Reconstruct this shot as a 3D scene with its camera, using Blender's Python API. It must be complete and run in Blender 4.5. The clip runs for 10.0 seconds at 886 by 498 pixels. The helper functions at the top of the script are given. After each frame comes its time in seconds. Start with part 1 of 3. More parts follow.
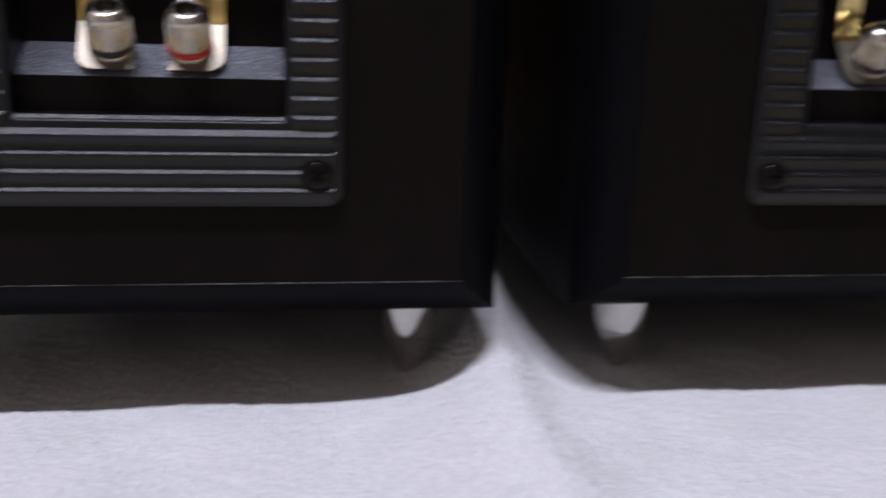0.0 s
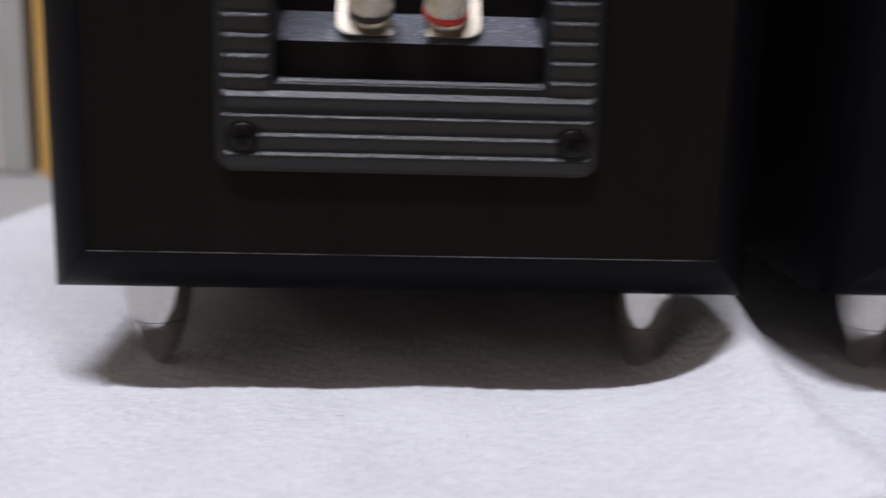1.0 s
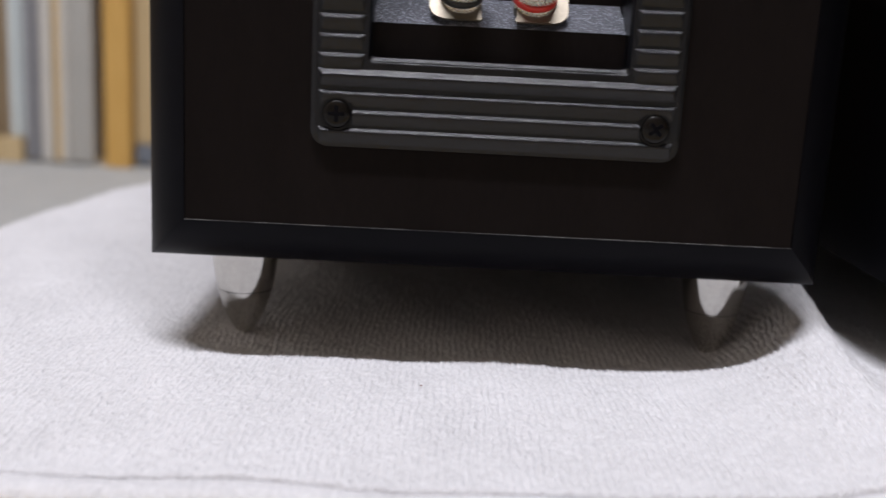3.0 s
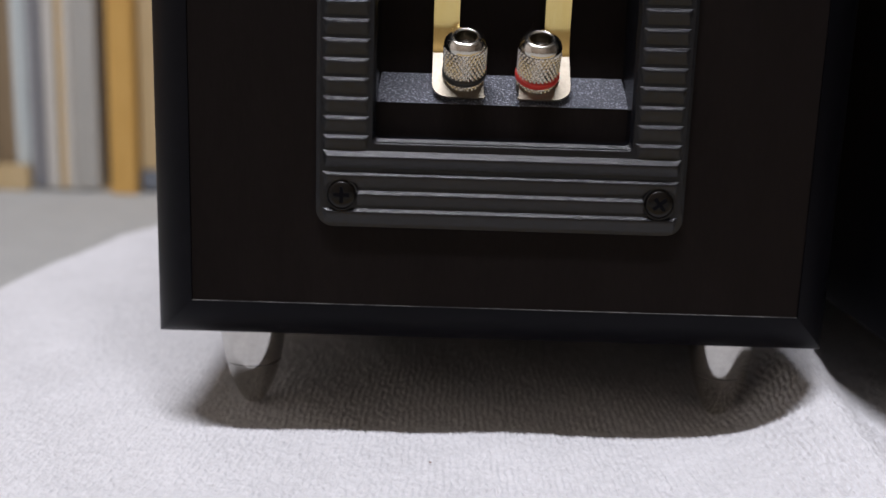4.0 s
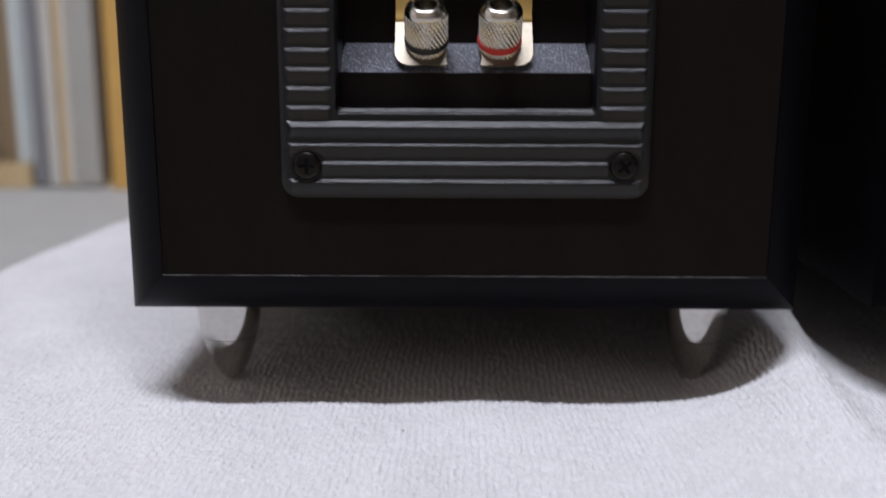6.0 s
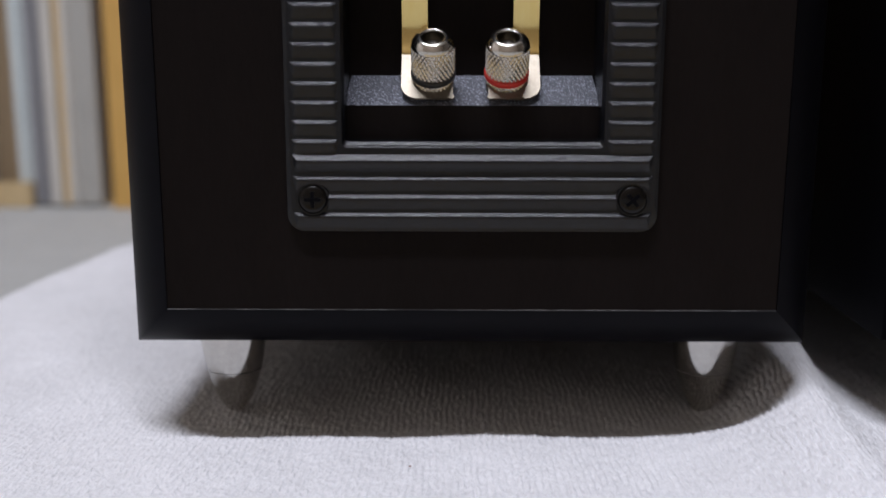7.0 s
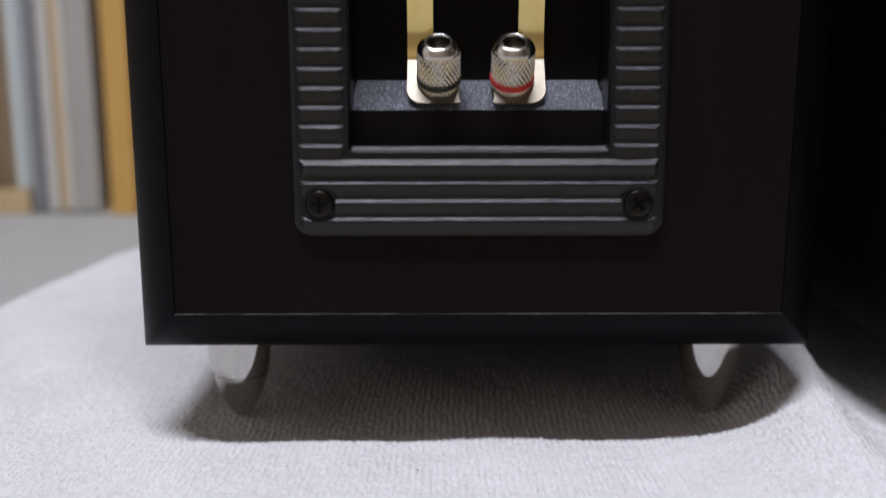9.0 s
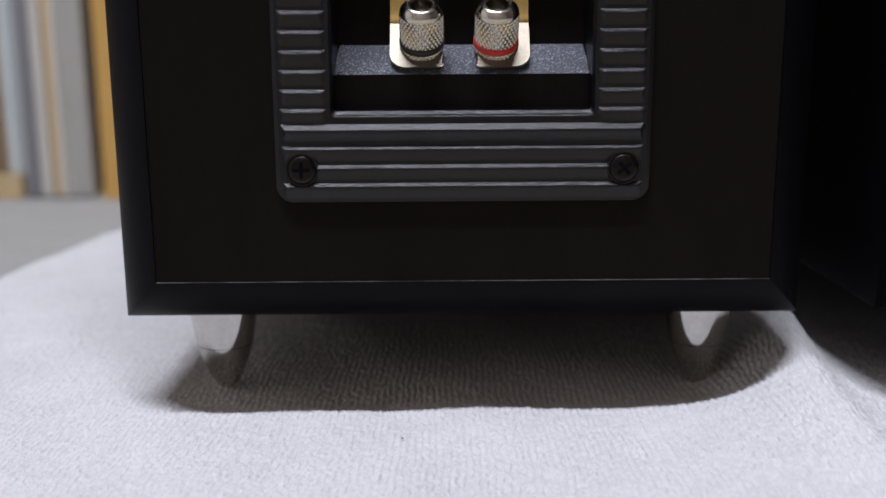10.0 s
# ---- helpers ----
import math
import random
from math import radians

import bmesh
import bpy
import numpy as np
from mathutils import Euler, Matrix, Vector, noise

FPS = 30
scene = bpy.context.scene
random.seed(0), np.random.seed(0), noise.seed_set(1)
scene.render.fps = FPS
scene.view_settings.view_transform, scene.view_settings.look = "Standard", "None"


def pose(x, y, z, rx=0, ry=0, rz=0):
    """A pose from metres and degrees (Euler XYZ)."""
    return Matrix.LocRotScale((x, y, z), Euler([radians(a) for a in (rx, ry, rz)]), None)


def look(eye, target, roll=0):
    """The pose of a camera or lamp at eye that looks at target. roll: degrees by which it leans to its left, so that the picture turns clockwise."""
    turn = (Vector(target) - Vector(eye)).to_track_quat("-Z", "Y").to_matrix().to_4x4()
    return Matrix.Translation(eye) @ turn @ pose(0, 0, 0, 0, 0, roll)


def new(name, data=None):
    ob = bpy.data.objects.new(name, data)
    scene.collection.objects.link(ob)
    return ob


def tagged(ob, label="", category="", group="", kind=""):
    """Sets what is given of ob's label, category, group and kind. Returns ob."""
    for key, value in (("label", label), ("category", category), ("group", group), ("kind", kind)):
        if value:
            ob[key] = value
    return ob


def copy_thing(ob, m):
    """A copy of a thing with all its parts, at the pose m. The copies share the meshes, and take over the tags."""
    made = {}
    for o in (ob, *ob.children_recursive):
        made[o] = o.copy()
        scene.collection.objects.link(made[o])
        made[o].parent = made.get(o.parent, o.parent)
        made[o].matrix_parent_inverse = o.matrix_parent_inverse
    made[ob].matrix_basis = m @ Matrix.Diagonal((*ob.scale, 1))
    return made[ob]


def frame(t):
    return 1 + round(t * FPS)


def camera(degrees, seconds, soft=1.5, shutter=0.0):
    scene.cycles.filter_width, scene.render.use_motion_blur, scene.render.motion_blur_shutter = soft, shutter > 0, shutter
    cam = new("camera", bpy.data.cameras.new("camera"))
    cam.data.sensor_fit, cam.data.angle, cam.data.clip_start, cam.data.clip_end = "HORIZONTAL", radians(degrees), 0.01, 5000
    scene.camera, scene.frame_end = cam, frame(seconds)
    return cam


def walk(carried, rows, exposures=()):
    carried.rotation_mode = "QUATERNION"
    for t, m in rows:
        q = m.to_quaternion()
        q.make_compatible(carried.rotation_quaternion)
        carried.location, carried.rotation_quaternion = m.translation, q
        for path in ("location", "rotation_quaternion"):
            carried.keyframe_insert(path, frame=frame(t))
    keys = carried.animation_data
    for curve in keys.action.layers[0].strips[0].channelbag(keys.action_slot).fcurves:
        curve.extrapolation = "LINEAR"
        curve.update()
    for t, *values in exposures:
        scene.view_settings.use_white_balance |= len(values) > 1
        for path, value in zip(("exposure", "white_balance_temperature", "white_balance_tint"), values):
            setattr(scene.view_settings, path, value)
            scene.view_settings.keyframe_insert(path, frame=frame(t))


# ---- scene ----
cam = camera(46.9, 10.0, soft=1.5, shutter=0.85)
cam.data.dof.use_dof = True
cam.data.dof.focus_distance = 0.255
cam.data.dof.aperture_fstop = 9.5
PATH = [
    (0, (0.02947, -0.25381, 0.12036), (0.10997, 0.22017, -0.01701), 2.34),
    (0.3, (0.03025, -0.24951, 0.11736), (0.07701, 0.22714, -0.02624), 1.35),
    (0.5, (0.02379, -0.25106, 0.10444), (0.06567, 0.23474, -0.00624), 1.35),
    (0.6, (0.02328, -0.24867, 0.10874), (0.05672, 0.23716, -0.00463), 1.15),
    (0.8, (0.01321, -0.24590, 0.11253), (0.03524, 0.23758, -0.01303), 2.01),
    (1, (-0.00510, -0.24709, 0.09420), (0.02274, 0.24044, -0.01324), 1.71),
    (1.2, (-0.01201, -0.24741, 0.09158), (0.00796, 0.24152, -0.01115), 1.02),
    (1.5, (-0.01301, -0.25007, 0.08648), (0.00601, 0.24049, -0.00828), 0.94),
    (1.8, (-0.00798, -0.24910, 0.07700), (0.01210, 0.23868, -0.03099), -0.68),
    (2, (-0.00974, -0.24950, 0.07733), (0.01107, 0.23673, -0.03733), -0.27),
    (2.2, (-0.00769, -0.25239, 0.08233), (0.01158, 0.23422, -0.03097), -0.15),
    (2.5, (-0.00351, -0.25925, 0.09117), (0.01251, 0.23002, -0.01058), -0.21),
    (2.8, (-0.01186, -0.26084, 0.08927), (0.00050, 0.22895, -0.01053), 1.69),
    (3, (-0.01507, -0.25666, 0.08828), (-0.00835, 0.23219, -0.01652), 2.98),
    (3.2, (-0.01576, -0.25826, 0.09340), (-0.01014, 0.23117, -0.00873), 3.33),
    (4.3, (-0.01576, -0.25292, 0.10758), (-0.02022, 0.23604, 0.00321), 0.33),
    (4.5, (-0.00935, -0.25611, 0.10324), (-0.01924, 0.23471, 0.00842), -0.54),
    (5, (-0.00658, -0.25906, 0.10060), (-0.01423, 0.22908, -0.00742), -0.77),
    (5.5, (-0.00766, -0.25925, 0.10062), (-0.01189, 0.22850, -0.00933), -0.63),
    (6, (-0.00410, -0.25571, 0.10127), (-0.00681, 0.23259, -0.00624), 0.18),
    (6.2, (-0.00650, -0.25695, 0.11135), (-0.01410, 0.23336, 0.01370), 0.92),
    (7.3, (-0.00588, -0.25180, 0.10453), (-0.00628, 0.23740, 0.00119), -0.19),
    (7.5, (-0.00688, -0.25304, 0.10603), (-0.00636, 0.23589, 0.00140), -0.21),
    (8, (-0.00847, -0.25627, 0.10935), (-0.00742, 0.23315, 0.00703), -0.10),
    (8.5, (-0.00659, -0.25780, 0.11159), (-0.00656, 0.23239, 0.01307), -0.29),
    (9, (-0.00872, -0.25358, 0.10579), (-0.00919, 0.23662, 0.00724), -0.13),
    (9.5, (-0.00699, -0.24958, 0.09753), (-0.00769, 0.23936, -0.00706), -0.33),
    (10, (-0.00529, -0.25196, 0.09974), (-0.00475, 0.23709, -0.00434), -0.40),
]
walk(cam, [(t, look(eye, target, roll)) for t, eye, target, roll in PATH],
     exposures=[(0, -0.2, 6400, 15), (0.5, -0.2, 6650, 14), (1.0, -0.04, 6550, 12), (1.5, 0.02, 6650, 10), (2.0, 0.05, 6900, 10),
                (2.5, -0.04, 6750, 10), (3.0, 0.05, 6850, 10), (4.5, -0.08, 6700, 10), (5.0, -0.06, 6600, 10), (6.0, -0.1, 6550, 10),
                (7.5, -0.14, 6550, 10), (8.5, -0.16, 6600, 10), (9.0, -0.1, 6600, 10), (10.0, -0.08, 6500, 10)])

# ---- light: one tube lamp under the ceiling, towards the camera's side ----
CM = 0.01
FLOOR = -7.0 * CM
CEIL = 2.35
world = bpy.data.worlds.new("world")
scene.world = world
world.use_nodes = True
world.node_tree.nodes["Background"].inputs["Color"].default_value = (0.9, 0.95, 1.0, 1)
world.node_tree.nodes["Background"].inputs["Strength"].default_value = 0.02
tube = bpy.data.lights.new("tube_lamp", "AREA")
tube.shape, tube.size, tube.size_y = "RECTANGLE", 1.15, 0.10
tube.energy, tube.color = 62.0, (0.85, 0.875, 1.0)
new("tube_lamp", tube).matrix_world = pose(-0.26, -0.55, CEIL - 0.06, 0, 0, 0)


# ---- materials ----
def material(name, colour, rough=0.5, metal=0.0, spec=0.5):
    m = bpy.data.materials.new(name)
    m.use_nodes = True
    b = m.node_tree.nodes["Principled BSDF"]
    b.inputs["Base Color"].default_value = (*colour, 1)
    b.inputs["Roughness"].default_value = rough
    b.inputs["Metallic"].default_value = metal
    b.inputs["Specular IOR Level"].default_value = spec
    return m, m.node_tree, b


def node(tree, kind, **values):
    n = tree.nodes.new(kind)
    for key, value in values.items():
        n.inputs[key.replace("_", " ")].default_value = value
    return n


def coords(tree, scale=(1, 1, 1)):
    t, m = tree.nodes.new("ShaderNodeTexCoord"), tree.nodes.new("ShaderNodeMapping")
    m.inputs["Scale"].default_value = scale
    tree.links.new(t.outputs["Object"], m.inputs["Vector"])
    return m.outputs["Vector"]


def ramp(tree, source, stops):
    r = tree.nodes.new("ShaderNodeValToRGB")
    e = r.color_ramp.elements
    while len(e) < len(stops):
        e.new(0.5)
    for spot, (at, colour) in zip(e, stops):
        spot.position, spot.color = at, (*colour, 1)
    tree.links.new(source, r.inputs["Fac"])
    return r.outputs["Color"]


def noisy(tree, vector, scale, detail=4.0, rough=0.6):
    n = node(tree, "ShaderNodeTexNoise", Scale=scale, Detail=detail, Roughness=rough)
    tree.links.new(vector, n.inputs["Vector"])
    return n.outputs["Fac"]


def bump(tree, b, height, strength, distance):
    n = node(tree, "ShaderNodeBump", Strength=strength, Distance=distance)
    tree.links.new(height, n.inputs["Height"])
    tree.links.new(n.outputs["Normal"], b.inputs["Normal"])
    return n


def mottled(name, dark, light, scale, rough=(0.4, 0.6), metal=0.0, relief=0.3, depth=0.0002, stretch=(1, 1, 1), spec=0.5, fine=8.0):
    """A surface with large mottling, fine grain and relief."""
    m, tree, b = material(name, light, rough[0], metal, spec)
    v = coords(tree, stretch)
    big, small = noisy(tree, v, scale), noisy(tree, v, scale * fine)
    mix = node(tree, "ShaderNodeMath")
    mix.operation = "MULTIPLY_ADD"
    mix.inputs[1].default_value = 0.5
    tree.links.new(small, mix.inputs[0])
    half = node(tree, "ShaderNodeMath")
    half.operation = "MULTIPLY"
    half.inputs[1].default_value = 0.5
    tree.links.new(big, half.inputs[0])
    tree.links.new(half.outputs[0], mix.inputs[2])
    tree.links.new(ramp(tree, mix.outputs[0], [(0.3, dark), (0.7, light)]), b.inputs["Base Color"])
    r = node(tree, "ShaderNodeMapRange", To_Min=rough[0], To_Max=rough[1])
    tree.links.new(big, r.inputs["Value"])
    tree.links.new(r.outputs["Result"], b.inputs["Roughness"])
    if relief:
        bump(tree, b, small, relief, depth)
    return m


M_PANEL = mottled("black_vinyl", (0.0058, 0.0042, 0.0040), (0.0106, 0.0079, 0.0075), 60, (0.50, 0.62), relief=0.35, depth=0.0002, stretch=(1, 1, 0.25), spec=0.07, fine=20)
M_CHAMFER = mottled("satin_black_edge", (0.0024, 0.0024, 0.0036), (0.0046, 0.0046, 0.0068), 40, (0.40, 0.50), relief=0.15, depth=0.0001, stretch=(0.2, 1, 1), spec=0.055)
M_PLASTIC = mottled("black_moulded_plastic", (0.0030, 0.0034, 0.0050), (0.0060, 0.0068, 0.0096), 120, (0.22, 0.28), relief=0.9, depth=0.00014, spec=0.39, fine=22)
M_SCREW = mottled("black_oxide_steel", (0.003, 0.0024, 0.002), (0.007, 0.0055, 0.0045), 400, (0.20, 0.30), metal=0.0, relief=0.25, depth=0.00006, spec=0.22)
M_NICKEL = mottled("brushed_nickel", (0.62, 0.59, 0.54), (0.74, 0.71, 0.66), 250, (0.14, 0.22), metal=1.0, relief=0.08, depth=0.00004)
M_CHROME = mottled("polished_chrome", (0.45, 0.435, 0.41), (0.55, 0.535, 0.505), 90, (0.035, 0.06), metal=1.0, relief=0.0)
M_GOLD = mottled("gold_plating", (0.90, 0.67, 0.25), (0.96, 0.76, 0.34), 90, (0.09, 0.15), metal=1.0, relief=0.03, depth=0.00005, stretch=(1, 1, 0.15))
M_BRASSY = mottled("warm_nickel", (0.19, 0.165, 0.13), (0.28, 0.25, 0.20), 120, (0.40, 0.50), metal=1.0, relief=0.05, depth=0.00004)
# dark tone that stands in for the shade inside the cap holes
M_SOCKET = mottled("shade_toned_bore", (0.05, 0.042, 0.03), (0.10, 0.085, 0.06), 300, (0.25, 0.4), metal=1.0, relief=0)
M_BLACK_RING = mottled("black_enamel", (0.012, 0.012, 0.012), (0.02, 0.02, 0.02), 200, (0.3, 0.4), relief=0)
M_RED_RING = mottled("red_enamel", (0.55, 0.025, 0.02), (0.66, 0.04, 0.03), 200, (0.3, 0.4), relief=0)
M_ORANGE = mottled("varnished_pine", (0.58, 0.33, 0.085), (0.76, 0.47, 0.15), 5, (0.35, 0.5), relief=0.2, depth=0.0004, stretch=(6, 6, 0.5))
M_TAN = mottled("tan_board", (0.52, 0.38, 0.20), (0.64, 0.49, 0.28), 5, (0.45, 0.6), relief=0.2, depth=0.0004, stretch=(6, 6, 0.5))
M_CARPET = mottled("grey_carpet", (0.46, 0.466, 0.452), (0.56, 0.567, 0.552), 30, (0.9, 0.95), relief=1.0, depth=0.002, fine=14, spec=0.1)
M_PAINT = mottled("warm_beige_paint", (0.64, 0.58, 0.51), (0.72, 0.66, 0.58), 2, (0.7, 0.8), relief=0.1, depth=0.001)
M_PLASTER = mottled("tan_plaster", (0.30, 0.245, 0.19), (0.36, 0.30, 0.24), 2, (0.7, 0.8), relief=0.1, depth=0.001)
# made-up dark wall tone that limits bounce light under the cabinets
M_DARKWALL = mottled("dark_bounce_wall", (0.07, 0.055, 0.04), (0.12, 0.095, 0.07), 2, (0.5, 0.7), relief=0.1, depth=0.001, stretch=(3, 3, 0.5))


def worn_edge():
    """A dark lip whose edge is rubbed pale in places."""
    m, tree, b = material("worn_lip", (0.1, 0.1, 0.1), 0.5)
    v = coords(tree, (1, 1, 1))
    tree.links.new(ramp(tree, noisy(tree, v, 70, 6, 0.75), [(0.42, (0.04, 0.04, 0.045)), (0.72, (0.36, 0.36, 0.36))]), b.inputs["Base Color"])
    return m


def towelling():
    m, tree, b = material("grey_terry_cotton", (0.7, 0.7, 0.72), 0.95, 0, 0.05)
    v = coords(tree, (1, 1, 1))
    big, mid, fine = noisy(tree, v, 30, 3), noisy(tree, coords(tree, (1, 0.6, 1)), 800, 3, 0.7), noisy(tree, v, 1900, 2)
    mix = node(tree, "ShaderNodeMath")
    mix.operation = "MULTIPLY_ADD"
    mix.inputs[1].default_value = 0.65
    tree.links.new(mid, mix.inputs[0])
    share = node(tree, "ShaderNodeMath")
    share.operation = "MULTIPLY"
    share.inputs[1].default_value = 0.35
    tree.links.new(big, share.inputs[0])
    tree.links.new(share.outputs[0], mix.inputs[2])
    tree.links.new(ramp(tree, mix.outputs[0], [(0.33, (0.65, 0.645, 0.655)), (0.62, (0.80, 0.795, 0.81))]), b.inputs["Base Color"])
    one = bump(tree, b, mid, 0.75, 0.0009)
    two = node(tree, "ShaderNodeBump", Strength=0.5, Distance=0.0005)
    tree.links.new(fine, two.inputs["Height"])
    tree.links.new(one.outputs["Normal"], two.inputs["Normal"])
    tree.links.new(two.outputs["Normal"], b.inputs["Normal"])
    return m


def oak():
    m, tree, b = material("oiled_oak", (0.6, 0.4, 0.12), 0.42)
    v = coords(tree, (1, 0.13, 1))
    streak, big = noisy(tree, v, 230, 5, 0.65), noisy(tree, coords(tree, (1, 0.2, 1)), 22, 3)
    base = ramp(tree, big, [(0.3, (0.46, 0.30, 0.065)), (0.7, (0.60, 0.42, 0.11))])
    dark = ramp(tree, streak, [(0.50, (1, 1, 1)), (0.64, (0.42, 0.36, 0.28))])
    mix = tree.nodes.new("ShaderNodeMix")
    mix.data_type, mix.blend_type = "RGBA", "MULTIPLY"
    mix.inputs[0].default_value = 1.0
    tree.links.new(base, mix.inputs[6])
    tree.links.new(dark, mix.inputs[7])
    tree.links.new(mix.outputs[2], b.inputs["Base Color"])
    bump(tree, b, streak, 0.2, 0.0003)
    return m


def painted_glint_grain():
    """Dark moulded plastic with coarse grain; pale points in its colour stand in for glints."""
    m, tree, b = material("grained_plastic", (0.06, 0.065, 0.08), 0.3, 0.0, 0.9)
    v = coords(tree, (1, 1, 1))
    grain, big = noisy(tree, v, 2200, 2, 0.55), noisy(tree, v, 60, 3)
    # the palest stop paints the grain's glints into the base colour
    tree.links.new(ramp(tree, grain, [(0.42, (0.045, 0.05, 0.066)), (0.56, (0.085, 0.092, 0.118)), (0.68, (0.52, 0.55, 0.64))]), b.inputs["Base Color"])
    r = node(tree, "ShaderNodeMapRange", To_Min=0.22, To_Max=0.40)
    tree.links.new(big, r.inputs["Value"])
    tree.links.new(r.outputs["Result"], b.inputs["Roughness"])
    bump(tree, b, grain, 0.9, 0.0006)
    return m


M_WORN, M_TOWEL, M_OAK, M_LEDGE = worn_edge(), towelling(), oak(), painted_glint_grain()


# ---- mesh tools (centimetres in, metres out) ----
def link(name, verts, faces, mat, parent=None, label="", smooth=False, at=None):
    me = bpy.data.meshes.new(name)
    me.from_pydata([(x * CM, y * CM, z * CM) for x, y, z in verts], [], faces)
    me.materials.append(mat)
    if smooth:
        me.polygons.foreach_set("use_smooth", [True] * len(me.polygons))
    me.update()
    ob = new(name, me)
    if parent is not None:
        ob.parent = parent
    if at is not None:
        ob.matrix_local = at
    return tagged(ob, label)


def from_bm(name, bm, mat, parent=None, label="", smooth=False):
    me = bpy.data.meshes.new(name)
    bmesh.ops.recalc_face_normals(bm, faces=bm.faces[:])
    bm.to_mesh(me)
    bm.free()
    me.materials.append(mat)
    if smooth:
        me.polygons.foreach_set("use_smooth", [True] * len(me.polygons))
    ob = new(name, me)
    if parent is not None:
        ob.parent = parent
    return tagged(ob, label)


def box(name, x0, x1, y0, y1, z0, z1, mat, parent=None, label="", bevel=0.05):
    bm = bmesh.new()
    bmesh.ops.create_cube(bm, size=1.0)
    for v in bm.verts:
        v.co = Vector(((x0, x1)[v.co.x > 0] * CM, (y0, y1)[v.co.y > 0] * CM, (z0, z1)[v.co.z > 0] * CM))
    if bevel:
        bmesh.ops.bevel(bm, geom=bm.edges[:], offset=bevel * CM, segments=2, affect="EDGES")
    return from_bm(name, bm, mat, parent, label)


def lathe(profile, steps=48):
    """Vertices and faces of a profile of (radius, height) turned about z."""
    verts, faces = [], []
    for r, h in profile:
        for k in range(steps):
            a = 2 * math.pi * k / steps
            verts.append((r * math.cos(a), r * math.sin(a), h))
    for i in range(len(profile) - 1):
        for k in range(steps):
            j = (k + 1) % steps
            faces.append((i * steps + k, i * steps + j, (i + 1) * steps + j, (i + 1) * steps + k))
    return verts, faces


def empty(name, x=0.0, y=0.0, z=0.0):
    ob = new(name)
    ob.location = (x * CM, y * CM, z * CM)
    ob.empty_display_size = 0.02
    return ob


# ---- the room ----
R = 1.8
tagged(box("floor", -R / CM, R / CM, -R / CM, R / CM, -17, -7, M_CARPET, bevel=0), "grey short-pile carpet floor", "floor", kind="structure")
tagged(box("ceiling", -R / CM, R / CM, -R / CM, R / CM, CEIL / CM, CEIL / CM + 10, M_PAINT, bevel=0), "plain warm beige ceiling", "ceiling", kind="structure")
# unseen walls: west kept light, east and north dark, to shape the bounce light
for n, (x0, x1, y0, y1) in {"wall_north": (-190, 190, 180, 190), "wall_south": (-190, 190, -190, -180), "wall_west": (-190, -180, -180, 180), "wall_east": (180, 190, -180, 180)}.items():
    tagged(box(n, x0, x1, y0, y1, -7, CEIL / CM, {"wall_west": M_PAINT, "wall_east": M_DARKWALL, "wall_north": M_DARKWALL}.get(n, M_PLASTER), bevel=0), {"wall_west": "plain warm beige painted wall", "wall_east": "unseen plain wall, coloured dark to limit bounce light", "wall_north": "unseen plain wall, coloured dark to limit bounce light"}.get(n, "plain tan plastered wall"), "wall", kind="structure")

# ---- low oak stand ----
stand = empty("low_stand", 12, 10, -7)
tagged(stand, "low oak stand with streaked grain under the towel", "stand")
SX, SY, SZ = -12, -10, 7
for name, x0, x1, y0, y1, z0, z1 in (
    ("top", -15.4, 44, -16, 35, -2.8, -0.52),
    ("side_panel", -14.5, -12.3, -15, 34, -7, -2.8),
    ("side_panel", 41, 43.2, -15, 34, -7, -2.8),
):
    box(name, x0 + SX, x1 + SX, y0 + SY, y1 + SY, z0 + SZ, z1 + SZ, M_OAK, stand, bevel=0.15)


# ---- towel ----
def ridge_line(y):
    """Where the top of the fold runs, seen from above."""
    return np.interp(y, [-9, -6, -4, -2, 0, 2, 4, 8, 34], [9.5, 9.25, 9.18, 9.07, 9.02, 9.1, 9.5, 10.15, 10.3])


def lumps(x, y, cell, rng):
    """Smooth random relief between -1 and 1 with lumps about a cell apart."""
    grid = rng.uniform(-1, 1, (int(60 / cell) + 3, int(60 / cell) + 3))
    u, v = (x + 22) / cell, (y + 11) / cell
    i, j = np.clip(u.astype(int), 0, grid.shape[0] - 2), np.clip(v.astype(int), 0, grid.shape[1] - 2)
    a, b = u - i, v - j
    a, b = a * a * (3 - 2 * a), b * b * (3 - 2 * b)
    return (grid[i, j] * (1 - a) + grid[i + 1, j] * a) * (1 - b) + (grid[i, j + 1] * (1 - a) + grid[i + 1, j + 1] * a) * b


def crest(x, y):
    """Height of the fold that runs between the two loudspeakers."""
    mid = ridge_line(y) + 0.05 * np.sin(y * 0.6)
    d = x - mid
    wide = np.where(d < 0, np.interp(y, [-2, 2, 6], [1.7, 1.45, 1.15]), np.interp(y, [-9, -3, 0, 3, 5, 8], [1.25, 1.15, 1.0, 0.95, 0.8, 0.56]))
    tall = np.interp(y, [-9, -7, -4, -1, 1.5, 3.6, 8, 14, 34], [0.2, 0.4, 0.85, 1.15, 1.45, 1.75, 2.15, 2.4, 1.3])
    away = np.sqrt(d * d + 0.08) - np.sqrt(0.08)
    return tall * np.exp(-((away / wide) ** np.where(d < 0, np.interp(y, [0, 5], [1.35, 1.8]), 1.5)))


